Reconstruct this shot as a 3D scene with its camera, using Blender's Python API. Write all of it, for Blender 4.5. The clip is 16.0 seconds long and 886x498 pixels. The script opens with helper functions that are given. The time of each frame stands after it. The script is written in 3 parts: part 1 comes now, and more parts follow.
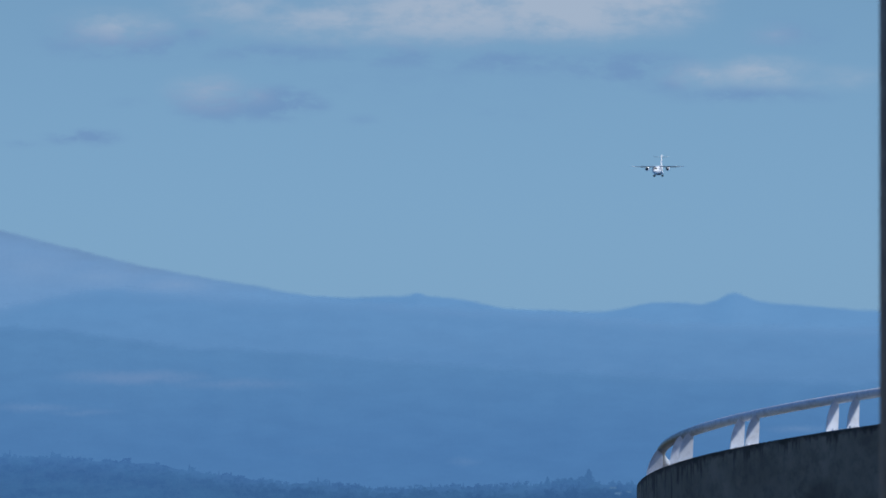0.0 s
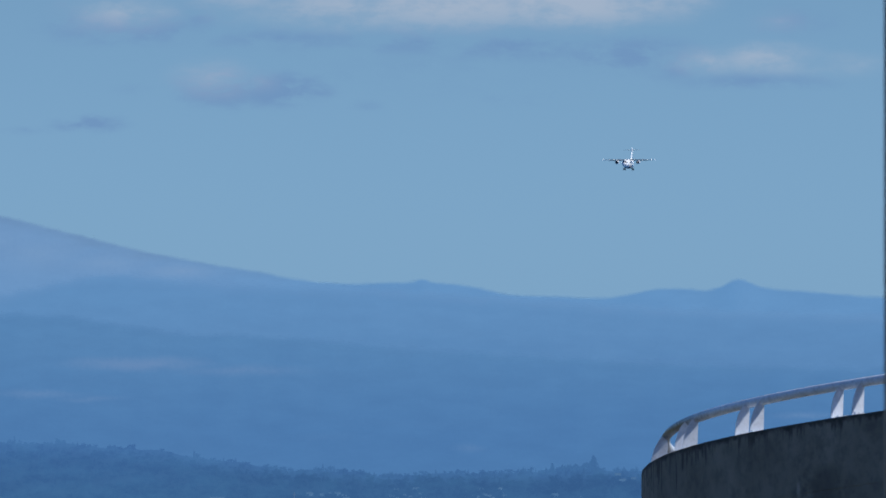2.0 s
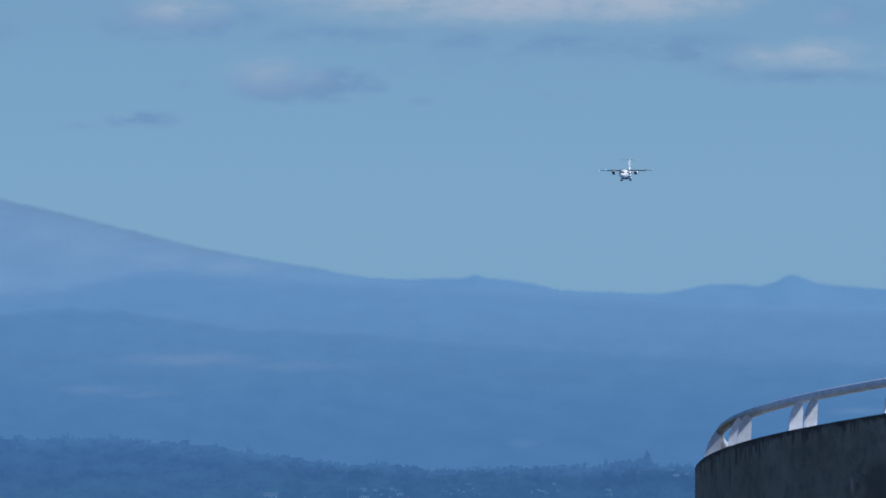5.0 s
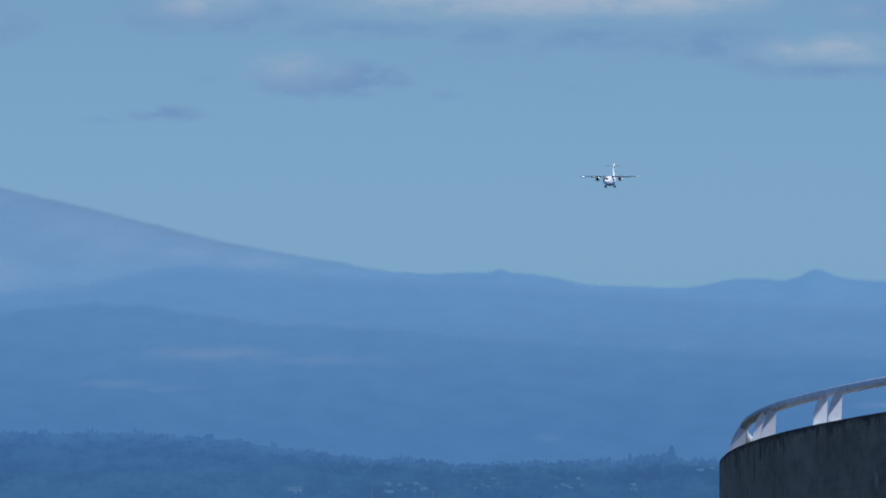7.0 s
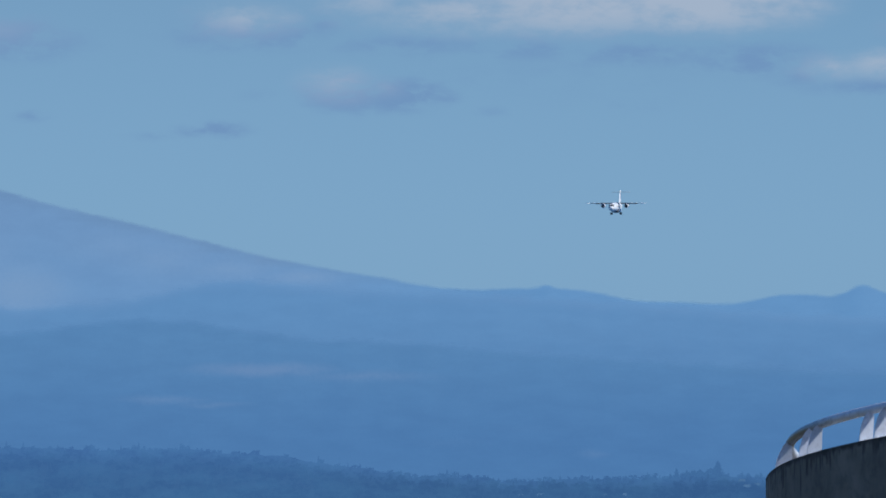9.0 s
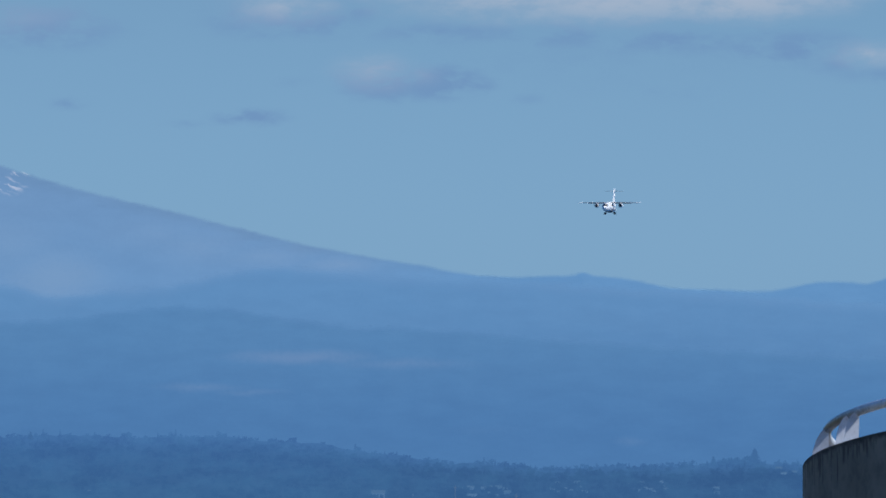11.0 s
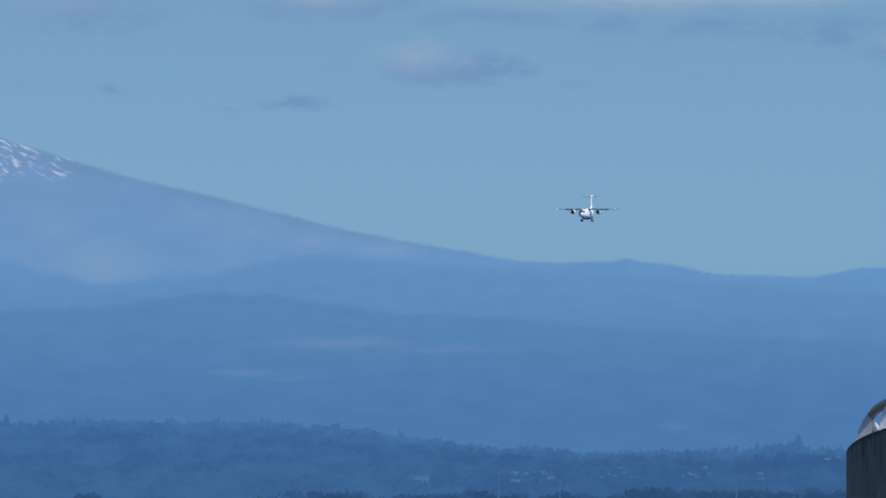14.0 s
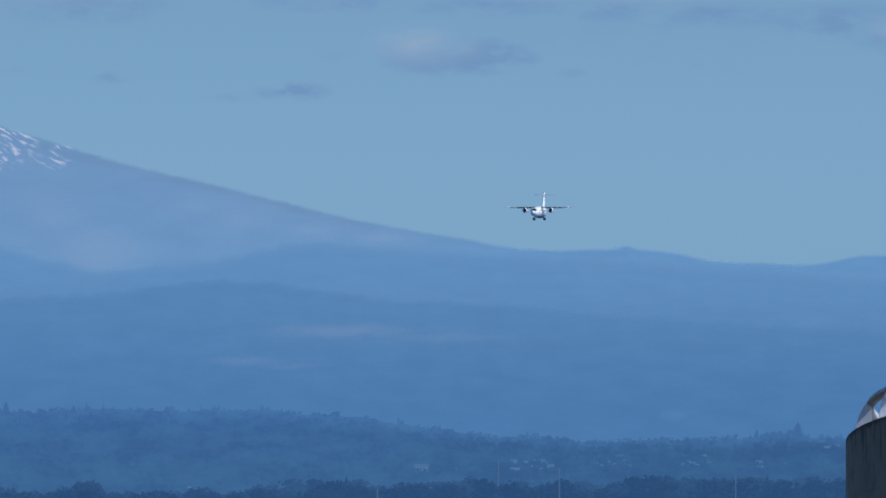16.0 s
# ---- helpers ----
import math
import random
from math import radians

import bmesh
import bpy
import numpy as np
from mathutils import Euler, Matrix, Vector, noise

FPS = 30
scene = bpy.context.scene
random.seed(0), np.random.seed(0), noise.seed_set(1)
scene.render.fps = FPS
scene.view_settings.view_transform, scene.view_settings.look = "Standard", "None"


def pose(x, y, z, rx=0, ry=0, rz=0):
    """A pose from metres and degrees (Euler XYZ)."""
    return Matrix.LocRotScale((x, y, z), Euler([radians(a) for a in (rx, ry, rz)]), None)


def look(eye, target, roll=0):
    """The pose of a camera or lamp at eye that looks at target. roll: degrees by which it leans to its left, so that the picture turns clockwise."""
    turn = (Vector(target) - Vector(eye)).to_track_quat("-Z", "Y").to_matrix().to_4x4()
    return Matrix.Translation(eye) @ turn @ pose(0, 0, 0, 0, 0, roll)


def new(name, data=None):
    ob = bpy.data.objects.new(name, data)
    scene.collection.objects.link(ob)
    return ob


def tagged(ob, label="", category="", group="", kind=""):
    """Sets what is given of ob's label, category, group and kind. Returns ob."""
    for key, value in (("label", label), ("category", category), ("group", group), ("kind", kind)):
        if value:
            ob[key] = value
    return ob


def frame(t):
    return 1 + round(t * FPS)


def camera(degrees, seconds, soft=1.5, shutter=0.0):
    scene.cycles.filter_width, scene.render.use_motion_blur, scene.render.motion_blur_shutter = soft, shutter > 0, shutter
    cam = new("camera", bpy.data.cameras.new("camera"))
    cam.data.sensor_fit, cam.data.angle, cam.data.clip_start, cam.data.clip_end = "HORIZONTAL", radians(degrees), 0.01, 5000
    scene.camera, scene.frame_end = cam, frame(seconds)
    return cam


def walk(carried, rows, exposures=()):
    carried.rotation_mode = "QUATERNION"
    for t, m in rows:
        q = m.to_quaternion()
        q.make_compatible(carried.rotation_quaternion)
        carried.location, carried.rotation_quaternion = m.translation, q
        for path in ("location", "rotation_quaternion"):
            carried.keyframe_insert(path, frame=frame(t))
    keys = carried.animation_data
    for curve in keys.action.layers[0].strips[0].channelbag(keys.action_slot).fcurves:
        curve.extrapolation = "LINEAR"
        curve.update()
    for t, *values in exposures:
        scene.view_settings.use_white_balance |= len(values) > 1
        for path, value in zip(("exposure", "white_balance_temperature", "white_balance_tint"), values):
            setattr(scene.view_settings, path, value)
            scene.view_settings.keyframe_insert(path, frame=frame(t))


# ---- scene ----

# ================= camera =================
FOV = 4.6                       # a long telephoto lens
EYE = Vector((0.0, 0.0, 30.0))  # on the roof deck of a parking structure
STEP = 2 * math.tan(radians(FOV / 2)) / 1568   # slope of one unit of the drawing grid
LEVEL, MIDDLE = 760.0, 784.0    # grid rows and columns of the horizon and of straight ahead

cam = camera(FOV, 16.0, soft=1.8)
cam.data.dof.use_dof, cam.data.dof.focus_distance, cam.data.dof.aperture_fstop = True, 3500.0, 100.0


def aim(right, down):
    """A camera pose from the drift of the view, in grid units."""
    return pose(EYE.x, EYE.y, EYE.z, 90 + math.degrees((319 + down) * STEP), 0, math.degrees(right * STEP))


walk(cam, [
    (0.0, aim(0, 0)), (0.5, aim(-3, 0)), (1.0, aim(-15.4, -9.2)), (1.5, aim(-6.1, -18.4)), (2.0, aim(8.4, -24)),
    (2.5, aim(33.7, -21.4)), (3.0, aim(53.6, -35.2)), (3.5, aim(53.6, -24.5)), (4.0, aim(68.9, -30.7)),
    (4.2, aim(73, -33)), (6.3, aim(147, -30.5)), (6.5, aim(147, -32.9)), (7.0, aim(146.2, -42.1)),
    (7.5, aim(150.1, -24.5)), (8.0, aim(163.9, -16.8)), (8.5, aim(194.5, -24)), (9.0, aim(228.2, -13.7)),
    (9.2, aim(237.3, -19.5)), (11.3, aim(295, -36)), (11.5, aim(293.5, -25.9)), (12.0, aim(302, -17.2)),
    (12.5, aim(300, -32)), (13.0, aim(313, -31)), (13.5, aim(356, -51)), (14.0, aim(370.6, -61.4)),
    (14.5, aim(370.6, -57.8)), (15.0, aim(369, -69.8)), (15.5, aim(364.7, -84.2)), (16.0, aim(369.8, -82.4)),
])

# ================= light =================
SUN_AZIMUTH, SUN_HEIGHT = radians(98), radians(46)

sun_data = bpy.data.lights.new("sun", "SUN")
sun_data.energy, sun_data.angle, sun_data.color = 4.0, radians(0.5), (1.0, 0.998, 0.97)
sun = new("sun", sun_data)
sun_way = Vector((math.sin(SUN_AZIMUTH) * math.cos(SUN_HEIGHT), math.cos(SUN_AZIMUTH) * math.cos(SUN_HEIGHT), math.sin(SUN_HEIGHT)))
sun.matrix_world = look(sun_way * 100, (0, 0, 0))


class Nodes:
    """A short hand for node trees."""

    def __init__(self, tree):
        self.tree = tree
        tree.nodes.clear()

    def add(self, kind, inputs=None, operation="", vector_type="", uv_map=""):
        n = self.tree.nodes.new(kind)
        if operation:
            n.operation = operation
        if vector_type:
            n.vector_type = vector_type
        if uv_map:
            n.uv_map = uv_map
        for key, value in (inputs or {}).items():
            if isinstance(value, bpy.types.NodeSocket):
                self.tree.links.new(value, n.inputs[key])
            else:
                n.inputs[key].default_value = value
        return n

    def math(self, op, a, b=0.0, c=0.0, clamp=False):
        n = self.add("ShaderNodeMath", {0: a, 1: b, 2: c}, operation=op)
        n.use_clamp = clamp
        return n.outputs[0]

    def mix(self, fac, a, b, blend="MIX"):
        n = self.add("ShaderNodeMix")
        n.data_type, n.blend_type = "RGBA", blend
        for key, value in ((0, fac), (6, a), (7, b)):
            if isinstance(value, bpy.types.NodeSocket):
                self.tree.links.new(value, n.inputs[key])
            else:
                n.inputs[key].default_value = value
        return n.outputs[2]

    def noise(self, vector, scale, detail=4.0, rough=0.55, dims="3D"):
        return self.add("ShaderNodeTexNoise", {"Vector": vector, "Scale": scale, "Detail": detail, "Roughness": rough}).outputs["Fac"]

    def ramp(self, value, lo, hi, a=0.0, b=1.0, smooth=True):
        n = self.add("ShaderNodeMapRange", {0: value, 1: lo, 2: hi, 3: a, 4: b})
        n.interpolation_type = "SMOOTHSTEP" if smooth else "LINEAR"
        return n.outputs[0]

    def grid(self, vector, eye_height):
        """Sight-line coordinates: columns and rows of the drawing grid, in hundreds."""
        s = self.add("ShaderNodeSeparateXYZ", {0: vector})
        far = self.math("MAXIMUM", s.outputs[1], 0.001)
        u = self.math("MULTIPLY_ADD", self.math("DIVIDE", s.outputs[0], far), 0.01 / STEP, MIDDLE / 100)
        up = self.math("SUBTRACT", s.outputs[2], eye_height)
        v = self.math("MULTIPLY_ADD", self.math("DIVIDE", up, far), -0.01 / STEP, LEVEL / 100)
        return self.add("ShaderNodeCombineXYZ", {0: u, 1: v}).outputs[0]

    def spots(self, vector, rows):
        """Soft oval patches: rows of centre, half sizes (grid units) and weight."""
        total = None
        for cu, cv, ru, rv, weight in rows:
            m = self.add("ShaderNodeMapping", {0: vector, 1: (-cu / ru, -cv / rv, 0), 3: (100 / ru, 100 / rv, 1)})
            g = self.add("ShaderNodeTexGradient", {0: m.outputs[0]})
            g.gradient_type = "SPHERICAL"
            w = self.math("MULTIPLY", g.outputs["Fac"], weight)
            total = w if total is None else self.math("MAXIMUM", total, w)
        return total

    def warp(self, vector, scale, amount, squash=1.0):
        m = self.add("ShaderNodeMapping", {0: vector, 3: (squash, 1, 1)})
        n = self.add("ShaderNodeTexNoise", {"Vector": m.outputs[0], "Scale": scale, "Detail": 5.0, "Roughness": 0.6})
        c = self.add("ShaderNodeVectorMath", {0: n.outputs["Color"], 1: (0.5, 0.5, 0.5)}, operation="SUBTRACT")
        k = self.add("ShaderNodeVectorMath", {0: c.outputs[0], 1: (amount, amount * 0.45, 0)}, operation="MULTIPLY")
        return self.add("ShaderNodeVectorMath", {0: vector, 1: k.outputs[0]}, operation="ADD").outputs[0]


def build_world():
    world = bpy.data.worlds.new("sky")
    world.use_nodes = True
    scene.world = world
    n = Nodes(world.node_tree)
    way = n.add("ShaderNodeTexCoord").outputs["Generated"]
    sky = n.add("ShaderNodeTexSky")
    sky.sky_type, sky.sun_disc, sky.sun_elevation, sky.sun_rotation = "NISHITA", False, SUN_HEIGHT, SUN_AZIMUTH
    sky.altitude, sky.air_density, sky.dust_density, sky.ozone_density = 30.0, 1.0, 0.4, 2.5
    up = n.add("ShaderNodeSeparateXYZ", {0: way}).outputs[2]
    tint = n.mix(n.ramp(up, 0.008, 0.042, smooth=False), (0.386, 0.732, 1.465, 1), (0.342, 0.570, 1.005, 1))
    tint = n.mix(n.ramp(up, 0.05, 0.3), tint, (0.325, 0.60, 0.96, 1))
    col = n.mix(1.0, sky.outputs[0], tint, "MULTIPLY")
    flat = n.grid(way, 0.0)
    soft = n.warp(n.warp(flat, 1.1, 0.30, 0.6), 5.0, 0.16, 0.7)
    front = n.ramp(n.add("ShaderNodeSeparateXYZ", {0: way}).outputs[1], 0.2, 0.6)
    grain = n.noise(n.add("ShaderNodeMapping", {0: soft, 3: (0.6, 1.4, 1)}).outputs[0], 2.0, 6.0, 0.6)
    bright = n.spots(soft, [
        (205, 48, 160, 54, 0.62), (275, 45, 90, 40, 0.42), (420, 12, 170, 78, 0.6), (620, 36, 300, 60, 0.85), (800, 20, 340, 86, 1.1),
        (1000, 8, 300, 92, 1.35), (1160, 0, 160, 84, 1.0), (1250, 132, 130, 38, 0.6), (1350, 128, 150, 44, 0.8), (1480, 138, 170, 36, 0.45),
        (1370, 62, 90, 36, 0.35), (-250, 70, 220, 55, 0.35), (370, 164, 110, 54, 0.6), (450, 168, 70, 34, 0.35)])
    grey = n.spots(soft, [
        (385, 182, 120, 52, 0.9), (490, 182, 120, 46, 1.0), (550, 186, 70, 28, 0.6), (148, 245, 95, 24, 1.0), (40, 256, 90, 14, 0.4),
        (225, 76, 240, 44, 0.75), (110, 62, 80, 44, 0.6), (335, 60, 90, 44, 0.5), (500, 92, 260, 34, 0.55), (720, 98, 240, 40, 0.6),
        (900, 104, 260, 48, 0.65), (1110, 122, 190, 48, 0.8), (1190, 150, 120, 30, 0.5), (1330, 168, 230, 26, 0.6), (1390, 62, 130, 44, 0.5),
        (640, 212, 55, 17, 0.4), (230, 184, 60, 18, 0.35), (-220, 84, 210, 58, 0.8), (-170, 220, 60, 18, 0.5), (-340, 205, 60, 18, 0.4),
        (910, 200, 100, 24, 0.35), (700, 140, 620, 110, 0.22)])
    gm = n.math("MULTIPLY", n.ramp(n.math("MULTIPLY", grey, n.ramp(grain, 0.32, 0.64, 0.35, 1.3)), 0.03, 0.85), 1.0)
    bm = n.math("MULTIPLY", n.ramp(n.math("MULTIPLY", bright, n.ramp(grain, 0.32, 0.64, 0.62, 1.15)), 0.03, 1.05), 0.8)
    col = n.mix(n.math("MULTIPLY", gm, front), col, (1.62, 3.0, 5.15, 1))
    col = n.mix(n.math("MULTIPLY", bm, front), col, (4.0, 4.75, 5.95, 1))
    bg = n.add("ShaderNodeBackground", {0: col, 1: 0.1})
    n.add("ShaderNodeOutputWorld", {0: bg.outputs[0]})


build_world()
scene.view_settings.exposure = 0.0

# ================= materials =================


def material(name, color, rough=0.6, metal=0.0, vary=0.15, scale=3.0, fine=40.0, bump=0.0, emit=None, emit_strength=1.0, second=None, spec=0.5):
    mat = bpy.data.materials.new(name)
    mat.use_nodes = True
    n = Nodes(mat.node_tree)
    pos = n.add("ShaderNodeTexCoord").outputs["Object"]
    big, small = n.noise(pos, scale), n.noise(pos, fine)
    other = second or tuple(c * (1 - 2 * vary) for c in color)
    col = n.mix(n.ramp(n.math("ADD", n.math("MULTIPLY", big, 0.65), n.math("MULTIPLY", small, 0.35)), 0.35, 0.65), (*color, 1), (*other, 1))
    b = n.add("ShaderNodeBsdfPrincipled", {"Base Color": col, "Metallic": metal, "Specular IOR Level": spec,
                                           "Roughness": n.ramp(small, 0.3, 0.7, max(rough - 0.08, 0.03), min(rough + 0.08, 1))})
    if emit:
        b.inputs["Emission Color"].default_value = (*emit, 1)
        b.inputs["Emission Strength"].default_value = emit_strength
    if bump:
        k = n.add("ShaderNodeBump", {"Strength": bump, "Distance": 0.02, "Height": small})
        n.tree.links.new(k.outputs[0], b.inputs["Normal"])
    n.add("ShaderNodeOutputMaterial", {0: b.outputs[0]})
    return mat


def far_haze_material(name, base, glow, glow_low, top, low, patches=(), patch_base=(0.3, 0.24, 0.2), patch_glow=(0.2, 0.24, 0.4), streaks=False, grain=0.06, right=None, crest_glow=None, crest_depth=0.15, haze=None, broad=0.0, fade=0.0, haze_from=3900, haze_to=4430):
    """Distance seen through many kilometres of air: a dim surface, with the blue haze before it painted on as emission.
    """
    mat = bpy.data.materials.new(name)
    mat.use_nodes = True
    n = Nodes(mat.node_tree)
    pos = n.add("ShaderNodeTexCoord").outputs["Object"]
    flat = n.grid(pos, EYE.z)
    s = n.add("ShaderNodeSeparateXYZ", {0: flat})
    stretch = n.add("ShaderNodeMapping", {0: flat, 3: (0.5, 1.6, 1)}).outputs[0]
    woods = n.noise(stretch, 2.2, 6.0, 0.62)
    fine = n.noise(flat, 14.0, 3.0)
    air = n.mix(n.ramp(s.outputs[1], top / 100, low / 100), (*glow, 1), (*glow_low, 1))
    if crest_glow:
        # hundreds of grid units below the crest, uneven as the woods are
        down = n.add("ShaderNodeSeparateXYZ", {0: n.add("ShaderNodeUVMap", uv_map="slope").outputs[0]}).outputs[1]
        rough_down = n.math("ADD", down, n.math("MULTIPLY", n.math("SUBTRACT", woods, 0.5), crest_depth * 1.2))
        # a separate haze colour is painted along the crest
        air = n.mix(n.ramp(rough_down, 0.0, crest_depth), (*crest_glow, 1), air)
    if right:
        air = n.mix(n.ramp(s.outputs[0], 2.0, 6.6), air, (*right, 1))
    # haze mixed into the emission, thicker with distance
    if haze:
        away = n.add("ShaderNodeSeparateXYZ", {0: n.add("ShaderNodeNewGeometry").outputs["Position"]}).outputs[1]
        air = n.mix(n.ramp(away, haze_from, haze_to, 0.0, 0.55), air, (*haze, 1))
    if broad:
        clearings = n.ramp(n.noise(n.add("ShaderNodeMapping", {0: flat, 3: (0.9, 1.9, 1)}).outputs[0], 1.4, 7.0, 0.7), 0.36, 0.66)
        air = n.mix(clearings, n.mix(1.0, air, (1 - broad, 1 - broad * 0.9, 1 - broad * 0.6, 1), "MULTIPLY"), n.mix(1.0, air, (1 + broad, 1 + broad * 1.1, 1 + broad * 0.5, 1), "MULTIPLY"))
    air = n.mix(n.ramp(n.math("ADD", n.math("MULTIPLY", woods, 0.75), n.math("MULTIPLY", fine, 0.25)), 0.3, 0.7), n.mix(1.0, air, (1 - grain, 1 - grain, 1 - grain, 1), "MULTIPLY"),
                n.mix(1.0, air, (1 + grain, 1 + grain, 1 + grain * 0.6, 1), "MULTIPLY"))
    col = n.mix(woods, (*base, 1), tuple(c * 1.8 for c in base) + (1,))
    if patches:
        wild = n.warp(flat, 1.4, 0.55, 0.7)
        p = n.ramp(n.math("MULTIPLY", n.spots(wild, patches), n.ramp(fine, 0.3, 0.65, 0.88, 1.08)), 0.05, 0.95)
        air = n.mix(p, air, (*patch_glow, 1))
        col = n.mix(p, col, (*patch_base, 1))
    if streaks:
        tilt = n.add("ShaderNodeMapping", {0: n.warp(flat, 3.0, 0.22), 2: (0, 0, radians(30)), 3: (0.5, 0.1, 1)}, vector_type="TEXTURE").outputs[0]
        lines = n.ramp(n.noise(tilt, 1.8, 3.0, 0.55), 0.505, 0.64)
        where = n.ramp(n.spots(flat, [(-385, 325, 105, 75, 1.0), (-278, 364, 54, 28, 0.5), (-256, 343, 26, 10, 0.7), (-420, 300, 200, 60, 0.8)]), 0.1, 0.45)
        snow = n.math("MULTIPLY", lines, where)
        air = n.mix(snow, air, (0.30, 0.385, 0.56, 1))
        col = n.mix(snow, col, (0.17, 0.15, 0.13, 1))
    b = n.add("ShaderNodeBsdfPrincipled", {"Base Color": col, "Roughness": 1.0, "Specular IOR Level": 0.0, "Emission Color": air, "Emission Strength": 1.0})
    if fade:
        # the crest turns transparent, as if haze blurred it into the air behind
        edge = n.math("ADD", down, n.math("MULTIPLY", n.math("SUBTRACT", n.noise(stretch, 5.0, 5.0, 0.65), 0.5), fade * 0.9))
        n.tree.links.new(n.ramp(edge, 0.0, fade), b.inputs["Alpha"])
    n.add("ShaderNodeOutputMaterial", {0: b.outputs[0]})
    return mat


def concrete_material():
    """Weathered cast concrete with dark run-off streaks below its top edge."""
    mat = bpy.data.materials.new("weathered_concrete")
    mat.use_nodes = True
    n = Nodes(mat.node_tree)
    pos = n.add("ShaderNodeTexCoord").outputs["Object"]
    tall = n.add("ShaderNodeMapping", {0: pos, 3: (1, 1, 0.09)}).outputs[0]
    streak = n.noise(tall, 9.0, 5.0, 0.65)
    broad = n.noise(n.add("ShaderNodeMapping", {0: pos, 3: (1, 1, 0.75)}).outputs[0], 1.1, 5.0, 0.62)
    pores = n.noise(pos, 60.0, 3.0)
    mottled = n.noise(pos, 5.0, 5.0, 0.7)
    col = n.mix(n.ramp(broad, 0.3, 0.7), (0.175, 0.167, 0.147, 1), (0.262, 0.250, 0.221, 1))
    col = n.mix(n.math("MULTIPLY", n.ramp(mottled, 0.42, 0.7), 0.5), col, (0.09, 0.09, 0.088, 1))
    col = n.mix(n.math("MULTIPLY", n.ramp(streak, 0.56, 0.72), 0.25), col, (0.08, 0.08, 0.078, 1))
    drop = n.add("ShaderNodeSeparateXYZ", {0: n.add("ShaderNodeUVMap", uv_map="along").outputs[0]}).outputs[1]
    turn = n.add("ShaderNodeSeparateXYZ", {0: n.add("ShaderNodeUVMap", uv_map="along").outputs[0]}).outputs[0]
    length = n.ramp(turn, 30, 10, -0.16, -0.58)
    runs = n.math("MULTIPLY_ADD", n.ramp(streak, 0.46, 0.66), length, -0.03)
    band = n.math("ADD", drop, n.math("MULTIPLY", n.math("SUBTRACT", mottled, 0.5), 0.24))
    edge = n.math("MAXIMUM", n.ramp(band, -0.10, -0.02), n.math("MULTIPLY", n.ramp(n.math("SUBTRACT", drop, runs), -0.06, 0.08), 0.8))
    col = n.mix(n.math("MULTIPLY", edge, 0.85), col, (0.035, 0.035, 0.035, 1))
    # a damp stain at the joint, and a pale lime run beside it
    ragged = n.math("MULTIPLY", n.math("SUBTRACT", mottled, 0.5), 6.0)
    across = n.math("ABSOLUTE", n.math("ADD", n.math("SUBTRACT", turn, 37.4), ragged))
    damp = n.math("MULTIPLY", n.ramp(across, 2.4, 0.8), n.math("MULTIPLY", n.ramp(drop, -0.5, -0.68), n.ramp(drop, -1.5, -1.1)))
    col = n.mix(n.math("MULTIPLY", damp, 0.45), col, (0.05, 0.052, 0.052, 1))
    beside = n.math("ABSOLUTE", n.math("SUBTRACT", turn, 34.9))
    lime = n.math("MULTIPLY", n.ramp(beside, 0.3, 0.08), n.math("MULTIPLY", n.ramp(drop, -0.68, -0.78), n.ramp(drop, -0.92, -0.84)))
    col = n.mix(n.math("MULTIPLY", lime, 0.45), col, (0.42, 0.41, 0.39, 1))
    b = n.add("ShaderNodeBsdfPrincipled", {"Base Color": col, "Roughness": 0.9, "Specular IOR Level": 0.2})
    k = n.add("ShaderNodeBump", {"Strength": 0.35, "Distance": 0.01, "Height": n.math("ADD", pores, mottled)})
    n.tree.links.new(k.outputs[0], b.inputs["Normal"])
    n.add("ShaderNodeOutputMaterial", {0: b.outputs[0]})
    return mat


def rail_material(name, white, grime, lichen=False):
    """White paint on steel, grimy and chipped."""
    mat = bpy.data.materials.new(name)
    mat.use_nodes = True
    n = Nodes(mat.node_tree)
    pos = n.add("ShaderNodeTexCoord").outputs["Object"]
    dirt, spots = n.noise(pos, 14.0, 6.0, 0.7), n.noise(pos, 45.0, 4.0)
    col = n.mix(n.math("MULTIPLY", n.ramp(dirt, 0.4, 0.7), grime), (white * 0.94, white, white * 1.11, 1), (white * 0.42, white * 0.45, white * 0.5, 1))
    col = n.mix(n.math("MULTIPLY", n.ramp(spots, 0.6, 0.7), grime), col, (0.13, 0.125, 0.12, 1))
    if lichen:
        # a dark mossy stretch on the first turn of the tube
        turn = n.add("ShaderNodeSeparateXYZ", {0: n.add("ShaderNodeUVMap", uv_map="along").outputs[0]}).outputs[0]
        stretch = n.math("MULTIPLY", n.ramp(turn, -8, 4), n.ramp(turn, 26, 9))
        moss = n.ramp(n.math("ADD", n.math("MULTIPLY_ADD", spots, 0.5, n.math("MULTIPLY", dirt, 0.5)), n.math("MULTIPLY", stretch, 0.22)), 0.52, 0.64)
        col = n.mix(n.math("MULTIPLY", moss, n.math("MULTIPLY", stretch, 0.9)), col, (0.04, 0.047, 0.04, 1))
    b = n.add("ShaderNodeBsdfPrincipled", {"Base Color": col, "Roughness": n.ramp(dirt, 0.3, 0.7, 0.22, 0.5)})
    n.add("ShaderNodeOutputMaterial", {0: b.outputs[0]})
    return mat


